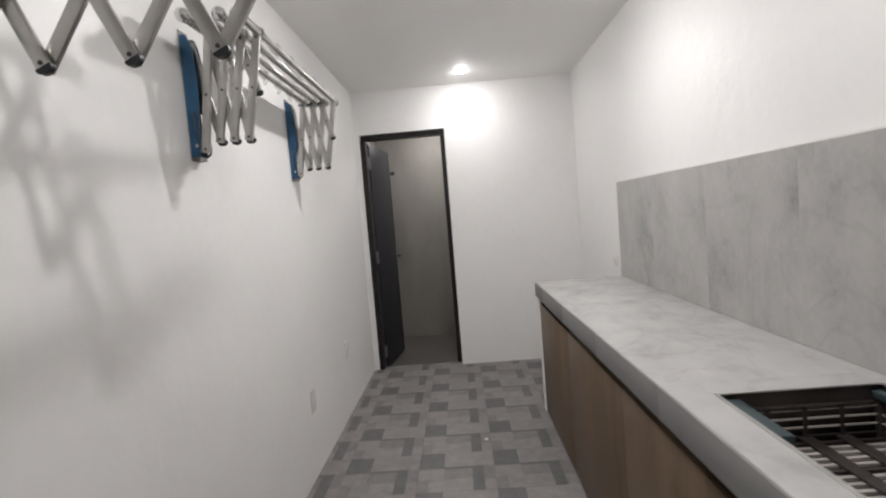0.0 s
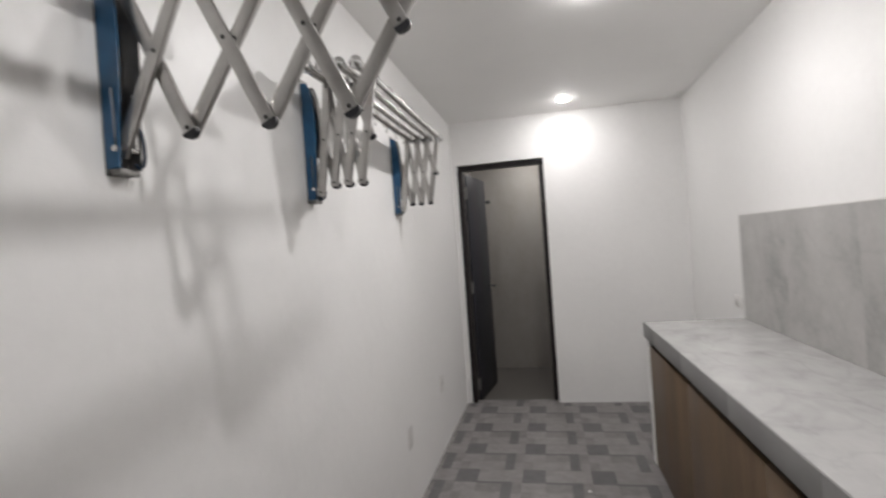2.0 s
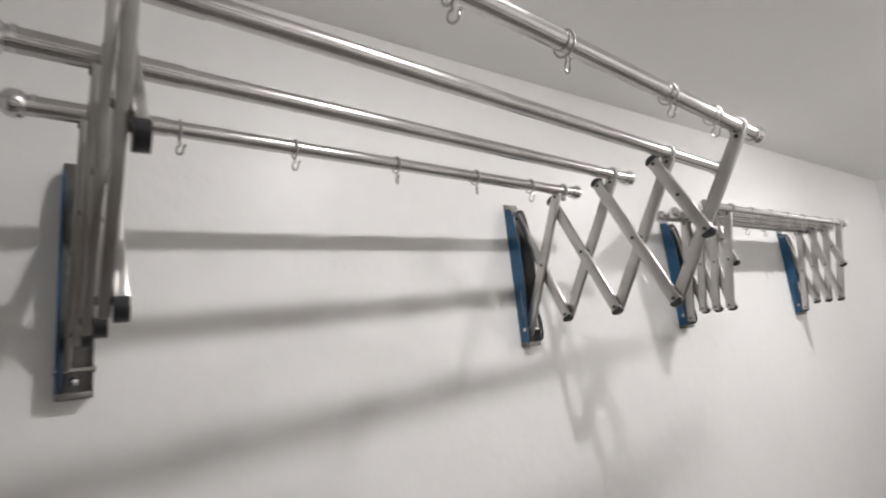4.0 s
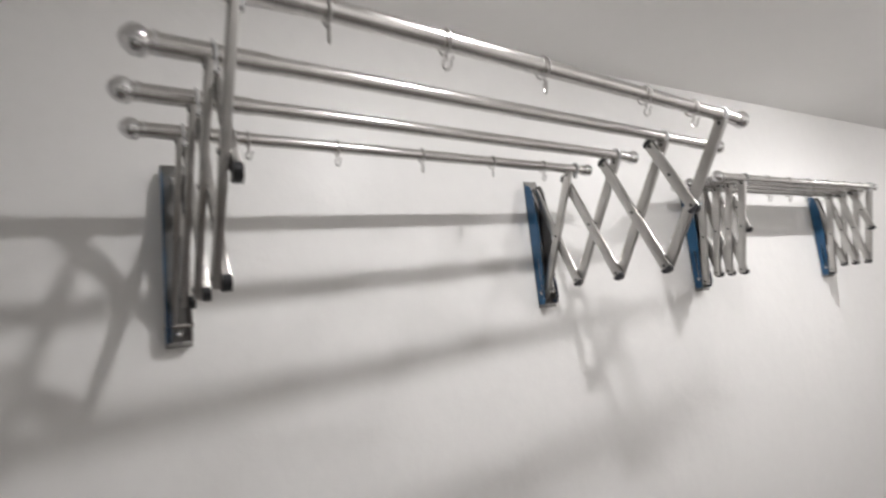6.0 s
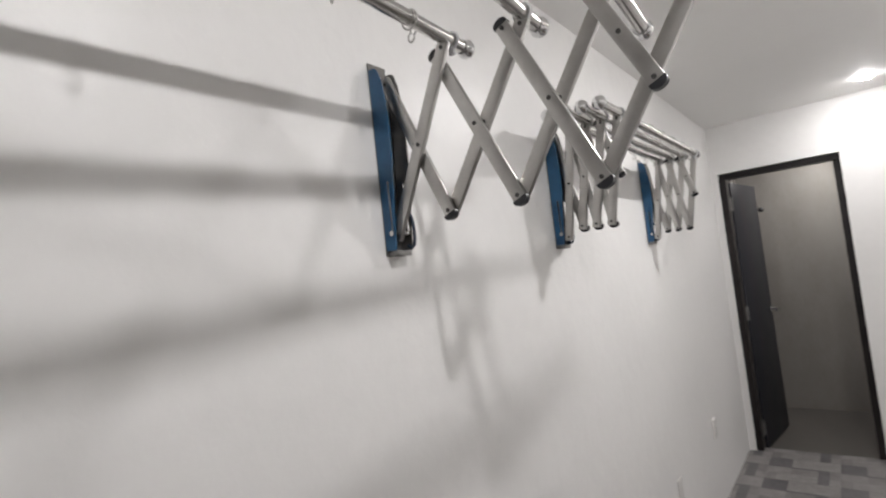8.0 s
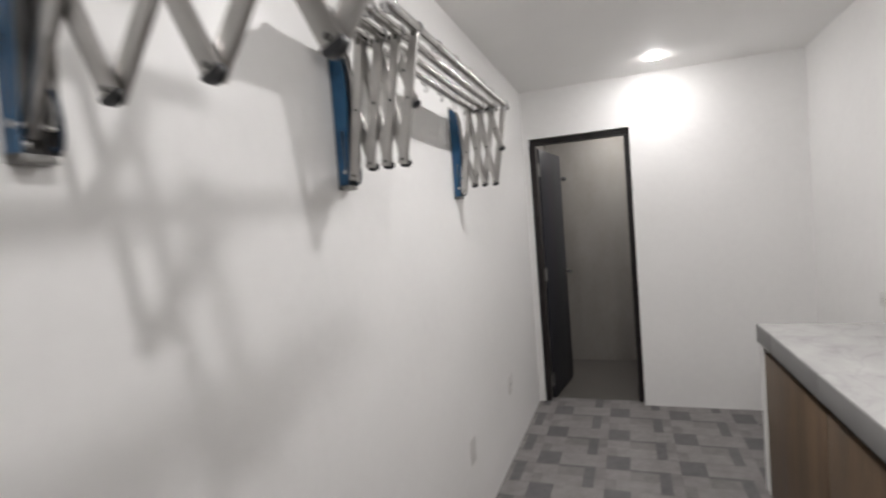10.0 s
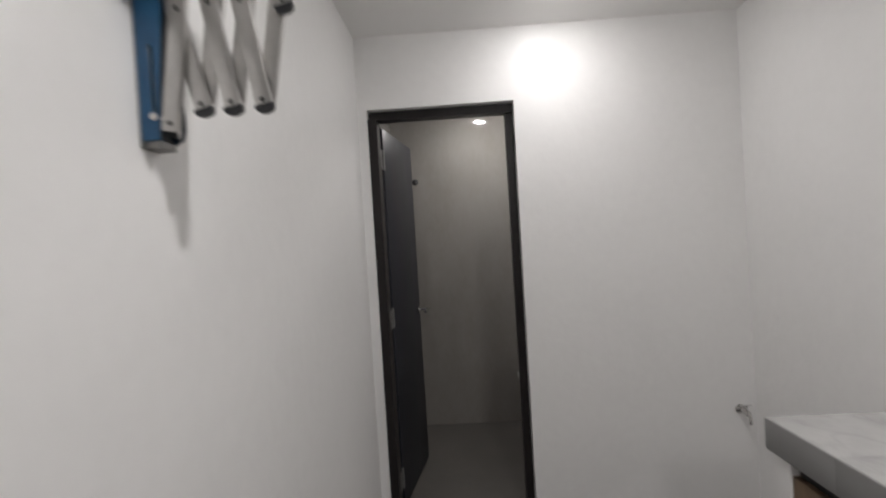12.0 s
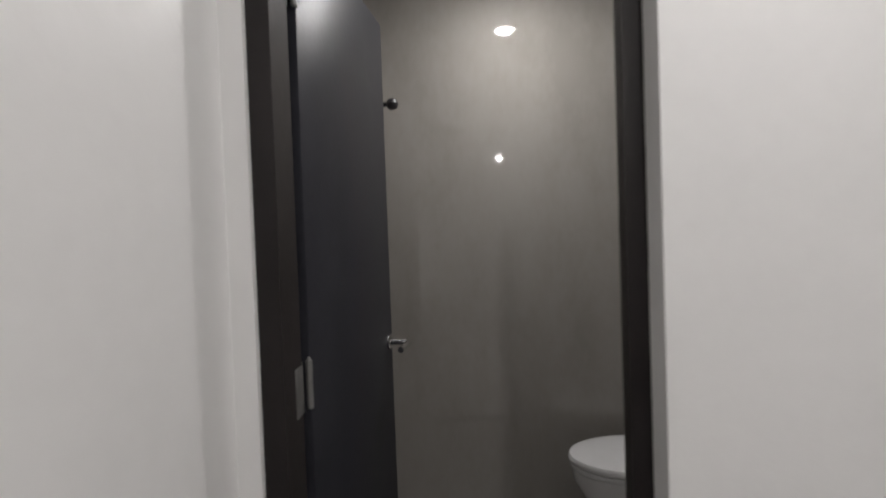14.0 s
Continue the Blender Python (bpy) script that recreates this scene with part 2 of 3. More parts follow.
structure("bath_wall_back", box(BX0 - T, BX1 + T, BY, BY + T, BZ - 0.1, BH + 0.12), M_BATH, "glossy taupe tiled bathroom wall", "wall")
structure("bath_wall_west", box(BX0 - T, BX0, YE + WT, BY, BZ - 0.1, BH + 0.12), M_BATH, "glossy taupe tiled bathroom wall", "wall")
structure("bath_wall_east", box(BX1, BX1 + T, YE + WT, BY, BZ - 0.1, BH + 0.12), M_BATH, "glossy taupe tiled bathroom wall behind the toilet", "wall")
structure("bath_ceiling", box(BX0, BX1, YE + WT, BY, BH, BH + 0.12), M_BCEIL, "grey painted bathroom ceiling", "ceiling")
structure("bath_floor", box(BX0, BX1, YE + WT - 0.06, BY, BZ - 0.1, BZ), M_BFLOOR, "dull taupe tiled bathroom floor", "floor")
floor = structure("floor", box(0, W, YS, YE + 0.09, -0.12, -0.004), M_GROUT, "grey patterned tile floor", "floor")

# door frame, set back in the opening, and the leaf standing open into the bathroom
FY0, FY1 = 4.715, 4.79
door = tagged(new("door_1"), "charcoal flush door standing open in a dark frame", "door", kind="structure")
jamb = 0.045
part("jamb", prism([(DX0, FY0 - 0.06), (DX0 + jamb, FY0 - 0.06), (DX0 + jamb, FY1 - 0.03), (DX0 + jamb - 0.012, FY1 - 0.03), (DX0 + jamb - 0.012, FY1), (DX0, FY1)], "z", -0.05, DH - jamb), M_JAMB, door, "dark brown painted jamb")
part("jamb", prism([(DX1, FY0), (DX1 - 0.041, FY0), (DX1 - 0.041, FY1 - 0.03), (DX1 - 0.027, FY1 - 0.03), (DX1 - 0.027, FY1), (DX1, FY1)], "z", -0.05, DH - jamb), M_JAMB, door, "dark brown painted jamb")
part("head", prism([(FY0 - 0.025, DH), (FY1, DH), (FY1, DH - jamb + 0.012), (FY1 - 0.03, DH - jamb + 0.012), (FY1 - 0.03, DH - jamb), (FY0 - 0.025, DH - jamb)], "x", DX0 + 0.0005, DX1), M_JAMB, door, "dark brown painted head")
HX, HY = 0.098, 4.797
swing = pose(HX, HY, 0, 0, 0, 82.5)
LW = 0.668
bm = add_box(bmesh.new(), 0.0, LW, 0.0, 0.04, -0.035, 2.045, 0.004)
bmesh.ops.transform(bm, matrix=swing, verts=bm.verts)
leaf = part("leaf", bm, M_DOOR, door, "charcoal flush door leaf")
for z in (1.87, 1.01, 0.13):
    bm = add_box(bmesh.new(), DX0 + jamb - 0.001, DX0 + jamb + 0.003, FY1 - 0.074, FY1 - 0.031, z - 0.05, z + 0.05, 0.001)
    add_box(bm, DX0 + jamb - 0.013, DX0 + jamb - 0.009, FY1 - 0.030, FY1 + 0.006, z - 0.05, z + 0.05, 0.001)
    add_rod(bm, (HX - 0.002, HY - 0.003, z - 0.052), (HX - 0.002, HY - 0.003, z + 0.052), 0.0075, 12)
    add_rod(bm, (HX - 0.002, HY - 0.003, z + 0.052), (HX - 0.002, HY - 0.003, z + 0.06), 0.006, 12, 0.002)
    part("hinge", bm, M_HINGE, door, "steel butt hinge")
for side in (-1, 1):
    y = 0.0 if side < 0 else 0.04
    bm = lathe([(0.025, 0), (0.025, 0.006), (0.02, 0.009), (0.010, 0.01), (0.010, 0.066)], 20, swing @ Matrix.Translation((LW - 0.045, y, 0.97)) @ Matrix.Rotation(radians(-90 * side), 4, "X"))
    lev = bmesh.new()
    add_tube(lev, [(LW - 0.045, y + side * 0.064, 0.97), (LW - 0.062, y + side * 0.072, 0.97), (LW - 0.10, y + side * 0.073, 0.97), (LW - 0.16, y + side * 0.070, 0.968)], 0.0095, 10)
    bmesh.ops.transform(lev, matrix=swing, verts=lev.verts)
    part("rose", bm, M_CHROME, leaf, "chrome handle rose")
    part("lever", lev, M_CHROME, leaf, "chrome lever handle")

# ---------------------------------------------------------------- downlights
def downlight(x, y, z, glow, label, r=0.041):
    lamp = thing("ceiling_light", label, "ceiling light", (x, y, z), "recessed ceiling downlights")
    m = Matrix.Translation((x, y, z))
    bm = bmesh.new()
    prof = [(r, 0.0), (r + 0.004, -0.004), (r + 0.009, -0.003), (r + 0.011, 0.0)]
    seg = 40
    rings = [[bm.verts.new((a * math.cos(2 * math.pi * k / seg), a * math.sin(2 * math.pi * k / seg), b)) for k in range(seg)] for a, b in prof]
    for a, b in zip(rings, rings[1:]):
        for k in range(seg):
            bm.faces.new((a[k], a[(k + 1) % seg], b[(k + 1) % seg], b[k]))
    bmesh.ops.transform(bm, matrix=m, verts=bm.verts)
    part("trim_ring", bm, M_PLASTIC, lamp, "white trim ring")
    part("diffuser", lathe([(r - 0.0005, -0.0005), (r * 0.97, -0.0045), (r * 0.88, -0.0082), (r * 0.7, -0.0115), (r * 0.4, -0.014), (r * 0.1, -0.0148)], 40, m), glow, lamp, "glowing domed diffuser")
    return lamp


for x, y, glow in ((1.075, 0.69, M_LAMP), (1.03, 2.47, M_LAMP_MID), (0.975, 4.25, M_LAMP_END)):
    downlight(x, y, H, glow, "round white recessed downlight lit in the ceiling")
downlight(0.715, 5.59, BH, M_BLAMP, "round white recessed downlight lit above the toilet", 0.046)

# ---------------------------------------------------------------- kitchen counter
def slabs(a, b, first, step):
    """Runs from a down to b, cut at first and every step below."""
    cuts = [a]
    c = first
    while c > b:
        if c < a - 1e-6:
            cuts.append(c)
        c -= step
    return list(zip(cuts, cuts[1:] + [b]))


SX0, SX1, SY0, SY1 = 1.461, 1.868, 0.60, 1.384   # sink opening
core = structure("counter_core", prism([(CX + 0.012, CZ - 0.012), (CX + 0.012, CZ - 0.088), (W, CZ - 0.088), (W, CZ - 0.012)], "y", SY1 + 0.03, CY - 0.012), M_GROUT, "concrete counter slab under the tiles", "counter")
core_b = structure("counter_core", prism([(CX + 0.012, CZ - 0.012), (CX + 0.012, CZ - 0.088), (W, CZ - 0.088), (W, CZ - 0.012)], "y", YS, SY0 - 0.03), M_GROUT, "concrete counter slab under the tiles", "counter")


def slant(*things):
    """The counter front is not quite parallel to the wall: it leans out towards the doorway."""
    for ob in things:
        for o in (ob, *ob.children_recursive):
            if o.type == "MESH":
                for v in o.data.vertices:
                    if v.co.x < 1.42:
                        v.co.x += 0.008 * (1.2 - v.co.y)


worktop = thing("worktop", "white grey-veined marble tile worktop on the cabinets", "worktop", (1.64, CY, CZ - 0.09))
for b, a in slabs(CY, YS, 3.266, 0.6):
    g = 0.0001
    spans = [(CX, W, a, b)]
    if a < SY1 and b > SY0:
        lo, hi = max(a, SY0), min(b, SY1)
        spans = [(CX, SX0, a, b), (SX1, W, a, b)]
        if b > SY1:
            spans.append((SX0, SX1, SY1, b))
        if a < SY0:
            spans.append((SX0, SX1, a, SY0))
    for x0, x1, y0, y1 in spans:
        part("tile", box(x0 if x0 > CX else CX + 0.0062, x1, y0 + g, y1 - g, CZ - 0.012, CZ, 0.0), M_MARBLE, worktop)
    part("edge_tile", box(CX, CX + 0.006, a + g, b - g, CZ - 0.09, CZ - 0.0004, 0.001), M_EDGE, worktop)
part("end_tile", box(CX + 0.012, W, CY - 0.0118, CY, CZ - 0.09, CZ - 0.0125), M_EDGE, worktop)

splash = thing("backsplash", "grey cloudy stone tile backsplash above the worktop", "backsplash", (W, 1.0, CZ))
for b, a in slabs(3.515, YS, 2.93, 0.6):
    part("tile", box(W - 0.010, W - 0.0005, a + 0.0002, b - 0.0002, CZ + 0.0015, 1.467), M_STONE, splash)
# thin white strip along the upper edge of the tiles
part("grout_line", box(W - 0.009, W - 0.0005, YS, 3.515, 1.4672, 1.474, 0.001), M_PLASTIC, splash, "thin white strip along the top")

leg = structure("counter_leg", box(1.362, W, 3.44, 3.512, 0.0, CZ - 0.09, 0.002), M_PAINT, "white plastered counter end support", "support")
units = slabs(3.437, YS, 2.62, 0.82)
for b, a in units:
    cab = thing("base_cabinet", "brown wood laminate base cabinet under the worktop", "cabinet", (1.65, (a + b) / 2, 0), "base cabinets")
    part("body", box(1.395, W - 0.002, a + 0.001, b - 0.001, 0.0, 0.60 if a < SY1 and b > SY0 else 0.758), M_WOOD, cab)
    part("channel", box(1.385, 1.3945, a + 0.001, b - 0.001, 0.70, 0.7598), M_GAP, cab, "black recessed handle channel")
    part("door", box(1.366, 1.3845, a + 0.0003, b - 0.0003, 0.006, 0.725, 0.0008), M_WOOD, cab, "brown laminate door")
    slant(cab)
slant(core, core_b, worktop, leg)

# sink with a drainer basket standing in it
sink = thing("sink", "dark stainless steel sink set into the worktop", "sink", (1.66, 1.0, CZ - 0.2))
bm = bmesh.new()
SB = CZ - 0.2
for q in ((SX0, SX0 + 0.004, SY0, SY1, SB, CZ - 0.002), (SX1 - 0.004, SX1, SY0, SY1, SB, CZ - 0.002), (SX0 + 0.004, SX1 - 0.004, SY0, SY0 + 0.004, SB, CZ - 0.002),
          (SX0 + 0.004, SX1 - 0.004, SY1 - 0.004, SY1, SB, CZ - 0.002), (SX0, SX1, SY0, SY1, SB - 0.004, SB)):
    add_box(bm, *q)
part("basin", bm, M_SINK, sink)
bm = bmesh.new()
R = 0.010
for q in ((SX0, SX0 + R, SY0, SY1), (SX1 - R, SX1, SY0, SY1), (SX0 + R, SX1 - R, SY0, SY0 + R), (SX0 + R, SX1 - R, SY1 - R, SY1)):
    add_box(bm, *q, CZ - 0.0015, CZ + 0.002, 0.0008)
part("rim", bm, M_RIM, sink, "dull steel rim")
part("drain", lathe([(0.045, SB), (0.045, SB + 0.003), (0.03, SB + 0.004), (0.03, SB + 0.001)], 24, Matrix.Translation((1.66, 0.8, 0))), M_STEEL, sink, "round steel drain")
dr = thing("dish_drainer", "dark teal plastic dish drainer standing in the sink", "dish drainer", (1.66, 1.1, SB))
dx0, dx1, dy0, dy1 = SX0 + 0.016, SX1 - 0.015, 0.66, SY1 - 0.014
for q in ((dx0 - 0.004, dx0 + 0.04, 1.16, dy1), (dx1 - 0.022, dx1, 1.16, dy1)):
    part("side_rail", box(*q, CZ - 0.03, CZ - 0.010, 0.004), M_TEAL, dr, "teal plastic side rail")
part("end_rail", box(dx0 + 0.0402, dx1 - 0.0222, dy1 - 0.014, dy1, CZ - 0.040, CZ - 0.034, 0.002), M_DARKB, dr, "dark brown end rail")
part("end_rail", box(dx0 + 0.0202, dx1 - 0.0202, dy0, dy0 + 0.014, CZ - 0.040, CZ - 0.034, 0.002), M_DARKB, dr, "dark brown end rail")
for x, y in ((dx0, dy0), (dx1 - 0.016, dy0), (dx0, dy1 - 0.016), (dx1 - 0.016, dy1 - 0.016)):
    part("post", box(x, x + 0.016, y, y + 0.016, SB, CZ - 0.0302, 0.002), M_DARKB, dr)
for k in range(4):
    z = CZ - 0.048 - 0.022 * k
    part("side_slat", box(dx0 + 0.016, dx1 - 0.016, dy1 - 0.01, dy1 - 0.004, z, z + 0.0035), M_SLAT if k < 3 else M_DARKB, dr)
    part("side_slat", box(dx1 - 0.01, dx1 - 0.004, dy0 + 0.016, dy1 - 0.016, z, z + 0.0035), M_SLAT if k in (1, 2) else M_DARKB, dr)
n = 26
for k in range(n):
    y = dy0 + 0.03 + (dy1 - dy0 - 0.06) * k / (n - 1)
    part("bottom_slat", box(dx0 + 0.01, dx1 - 0.01, y - 0.0055, y + 0.0055, SB + 0.075, SB + 0.082), M_SLAT if k % 5 else M_DARKB, dr)
for x in (dx0 + 0.1, (dx0 + dx1) / 2, dx1 - 0.1):
    part("runner", box(x - 0.016, x + 0.016, dy0 + 0.01, dy1 - 0.01, SB + 0.0825, SB + 0.088), M_DARKB, dr)
    part("divider", box(x - 0.005, x + 0.005, dy1 - 0.012, dy1 - 0.0105, CZ - 0.17, CZ - 0.034), M_DARKB, dr)


# ---------------------------------------------------------------- folding clothes racks
def link(name, a, b, y, parent, skew=0.0, width=0.027, thick=0.011):
    """A flat steel bar between two pins in an x-z plane, with rounded shoulders and rivets."""
    a, b = Vector((a[0], y + skew * a[0], a[1])), Vector((b[0], y + skew * b[0], b[1]))
    d = (b - a).normalized()
    length = (b - a).length
    side = d.cross(Vector((0, 1, 0))).normalized()
    up = side.cross(d)
    m = Matrix(((d.x, side.x, up.x, a.x), (d.y, side.y, up.y, a.y), (d.z, side.z, up.z, a.z), (0, 0, 0, 1)))
    bm = add_box(bmesh.new(), -0.012, length + 0.012, -width / 2, width / 2, -thick / 2, thick / 2, 0.0018)
    bmesh.ops.transform(bm, matrix=m, verts=bm.verts)
    bar = part(name, bm, M_STRIP, parent)
    for s in (0.0, length / 2, length):
        p = a + d * s
        part("rivet", rod(p - up * (thick / 2 + 0.0022), p + up * (thick / 2 + 0.0022), 0.0042, 10), M_RIVET, bar)
    return bar, m, length


def cap(m, s, parent, width=0.0295, thick=0.0128):
    """A bulging rounded plug over the end of a bar; s is the pin at that end."""
    sign = 1 if s > 0 else -1
    half = [(0.0105 + 0.0098 * math.cos(a), 0.5 * width * math.sin(a)) for a in (math.pi * (k / 8 - 0.5) for k in range(9))]
    outline = [(0.0065, -0.5 * width)] + half + [(0.0065, 0.5 * width)]
    bm = prism([(s + sign * x, y * sign) for x, y in outline], "z", -thick / 2, thick / 2)
    bmesh.ops.transform(bm, matrix=m, verts=bm.verts)
    part("end_cap", bm, M_BLACK, parent, "black plastic end cap")


def scissor(rack, y, rods, tops, bots, ztop, zbot, last, lay=1, skew=0.0, lead=0.0):
    """One lazy-tong arm in the plane y. rods: (x, z) of the four rods at this arm."""
    f, r = y - 0.0062 * lay, y + 0.0062 * lay
    p_hi, p_lo = (0.026, ztop - 0.005), (0.026, zbot - 0.03)
    bar, m, n = link("link", p_hi, (bots[0], zbot), f, rack, skew); cap(m, n, bar)
    tail = lambda i: (rods[i][0] - 0.006, rods[i][1] - 0.018)
    if lead:    # the first rising bar lies on the outside; on a folded arm it stands clear of the flange
        p_lo = (lead, p_lo[1])
    bar, m, n = link("link", p_lo, tail(0), min(f, r) - 0.0124 if lead else r, rack, skew)
    for i in (1, 2, 3):
        bar, m, n = link("link", (bots[i - 1], zbot), tail(i), r, rack, skew)
    for i in (0, 1):
        bar, m, n = link("link", (tops[i], ztop), (bots[i + 1], zbot), f, rack, skew); cap(m, n, bar); cap(m, 0, bar)
    bar, m, n = link("link", (tops[2], ztop), last, f, rack, skew); cap(m, n, bar); cap(m, 0, bar)


def plate(rack, y, lever_side):
    """Blue steel wall channel with curved flanges."""
    z0, z1, hw = 1.592, 2.02, 0.027
    base = part("wall_plate", box(0.0005, 0.004, y - hw, y + hw, z0, z1, 0.001), M_PLATE, rack, "steel wall channel")
    edge = [(z0 + 0.012, 0.032), (z0 + 0.052, 0.0346), (z0 + 0.10, 0.038), (z0 + 0.16, 0.0426), (z0 + 0.20, 0.0455), (z0 + 0.26, 0.047), (z0 + 0.33, 0.0445), (z1 - 0.05, 0.037), (z1 - 0.024, 0.028), (z1 - 0.018, 0.020)]
    lo, hi = edge[1][0], edge[3][0]
    for s in (-1, 1):
        a = y + s * hw
        y0, y1 = a - (0.003 if s > 0 else 0), a + (0.003 if s < 0 else 0)
        bm = bmesh.new()
        # below, behind, before and above the long slot for the pin
        for out in ([(0.004, edge[0][0]), (0.032, edge[0][0]), (edge[1][1], lo), (0.004, lo)],
                    [(0.004, lo), (0.0225, lo), (0.0225, hi), (0.004, hi)],
                    [(0.0295, lo)] + [(x, z) for z, x in edge[1:4]] + [(0.0295, hi)],
                    [(0.004, hi)] + [(x, z) for z, x in edge[3:]] + [(0.004, edge[-1][0])]):
            piece = prism(out, "y", y0, y1)
            me = bpy.data.meshes.new("piece")
            piece.to_mesh(me)
            piece.free()
            bm.from_mesh(me)
            bpy.data.meshes.remove(me)
        part("flange", bm, M_BLUE if s < 0 else M_PLATE, base, "blue filmed steel flange" if s < 0 else "dull bare steel flange")
    part("foot", box(0.004, 0.031, y - hw + 0.004, y + hw - 0.004, z0, z0 + 0.012, 0.002), M_PLATE, base)
    for z in (z0 + 0.03, z1 - 0.03):
        part("bolt", lathe([(0.008, 0), (0.008, 0.003), (0.004, 0.005)], 12, Matrix.Translation((0.004, y, z)) @ Matrix.Rotation(radians(90), 4, "Y")), M_CHROME, base, "steel fixing bolt")
    part("pivot", rod((0.026, y - hw - 0.003, z0 + 0.048), (0.026, y + hw + 0.003, z0 + 0.048), 0.0062, 14), M_STEEL, base, "steel pivot pin")
    yy = y + lever_side * (hw - 0.008)
    bm = bmesh.new()
    add_tube(bm, [(0.026, yy, z0 + 0.100), (0.037, yy, z0 + 0.094), (0.044, yy, z0 + 0.080), (0.047, yy, z0 + 0.058), (0.047, yy, z0 + 0.034), (0.043, yy, z0 + 0.020), (0.034, yy, z0 + 0.015), (0.026, yy, z0 + 0.022)], 0.0036, 8)
    part("lock_lever", bm, M_LEVER, base, "dark blue looped lock lever")


def rail(rack, x, z, y0, y1, ysl, yr, z2=None, x2=None):
    """A telescopic steel rail with ball ends; the thicker sleeve runs from y0 to ysl."""
    z2 = z if z2 is None else z2
    x2 = x if x2 is None else x2
    p = lambda y: (x + (x2 - x) * (y - y0) / (y1 - y0), y, z + (z2 - z) * (y - y0) / (y1 - y0))
    r = part("rail", rod(p(y0 + 0.03), p(y1 - 0.02), 0.0136, 20), M_STEEL, rack)
    part("sleeve", rod(p(y0 + 0.022), p(ysl), 0.0150, 20), M_STEEL, r)
    m = Matrix.Translation(p(y0 + 0.012)) @ Matrix.Rotation(radians(-90), 4, "X")
    part("ball_end", lathe([(0.003, -0.022), (0.012, -0.018), (0.0195, -0.009), (0.0215, 0.0), (0.0195, 0.008), (0.013, 0.014), (0.013, 0.017), (0.0165, 0.018), (0.0165, 0.024)], 24, m), M_CHROME, r, "chrome ball end")
    m = Matrix.Translation(p(y1 - 0.012)) @ Matrix.Rotation(radians(90), 4, "X")
    part("ball_end", lathe([(0.003, -0.018), (0.012, -0.015), (0.0185, -0.007), (0.0198, 0.0), (0.018, 0.006), (0.0145, 0.010), (0.0165, 0.012), (0.0165, 0.018)], 24, m), M_CHROME, r, "chrome ball end")
    for y in yr:
        q = p(y)
        bm = bmesh.new()
        seg = 18
        add_tube(bm, [(q[0] + 0.0168 * math.cos(2 * math.pi * k / seg), y, q[2] + 0.0168 * math.sin(2 * math.pi * k / seg)) for k in range(seg + 1)], 0.003, 8)
        add_box(bm, q[0] - 0.006, q[0] + 0.006, y - 0.004, y + 0.004, q[2] - 0.028, q[2] - 0.012, 0.001)
        part("clip", bm, M_CLEAR, r, "clear plastic clip")
    return p


def hook(x, y, z, turn=0.0, r=0.0152):
    """A thin ring round a rail with a small open hook below it."""
    h = thing("hanging_hook", "small thin steel hook ring hanging on a steel rail", "hook", (x, y, z), "hook rings on the clothes racks")
    seg = 20
    bm = bmesh.new()
    rr = r + 0.0025
    add_tube(bm, [(rr * math.cos(2 * math.pi * k / seg), 0.0, rr * math.sin(2 * math.pi * k / seg) - 0.002) for k in range(seg + 1)], 0.0018, 6)
    bmesh.ops.transform(bm, matrix=Matrix.Translation((x, y, z)), verts=bm.verts)
    part("ring", bm, M_STRIP, h)
    bm = bmesh.new()
    pts = [(0, 0, -rr - 0.002), (0, 0, -rr - 0.010)]
    for k in range(13):
        a = math.pi / 2 + 2 * math.pi * 0.8 * k / 12
        pts.append((0.007 * math.cos(a), 0.0, -rr - 0.018 + 0.008 * math.sin(a)))
    pts.append((0.012, 0.0, -rr - 0.011))
    add_tube(bm, pts, 0.0017, 6)
    bmesh.ops.transform(bm, matrix=Matrix.Translation((x, y, z)) @ Matrix.Rotation(turn, 4, "Z"), verts=bm.verts)
    part("hook", bm, M_STRIP, h)


# the rack pulled out
rack = thing("clothes_rack", "pulled-out stainless folding clothes rack with blue plates", "clothes rack", (0.0, 0.5, 1.8), "wall clothes racks")
AX = [0.203, 0.366, 0.522, 0.676]
AZ = [2.004, 1.994, 1.990, 1.987]
YL, YR = -0.055, 1.02
LX = [0.248, 0.436, 0.602, 0.770]   # the arm that is pulled out a little further
plate(rack, YL, -1)
scissor(rack, YL - 0.006, [(x, z + 0.007) for x, z in zip(LX, AZ)], [0.235, 0.405, 0.570], [0.225, 0.400, 0.572], 1.972, 1.685, (0.672, 1.81), -1, 0.075)
plate(rack, YR, 1)
scissor(rack, YR + 0.01, list(zip(AX, AZ)), [0.172, 0.33, 0.49], [0.16, 0.32, 0.477], 1.975, 1.668, (0.576, 1.80), lead=0.026)
ends = [(-0.141, 1.10), (-0.145, 1.12), (-0.12, 1.30), (-0.11, 1.135)]
spots = []
for (xl, x, z, (a, b)) in zip(LX, AX, AZ, ends):
    slope = (x - xl) / (YR - YL)
    spots.append(rail(rack, xl + slope * (a - YL), z + 0.007, a, b, 0.06, (YL - 0.006 + 0.075 * xl, YR + 0.015), z, xl + slope * (b - YL)))
for y in (0.08, 0.274, 0.496, 0.718, 0.905):
    hook(*spots[0](y), random.uniform(-1, 1))
for y in (0.10, 0.277, 0.473, 0.75, 0.918):
    hook(*spots[3](y), random.uniform(-1, 1))

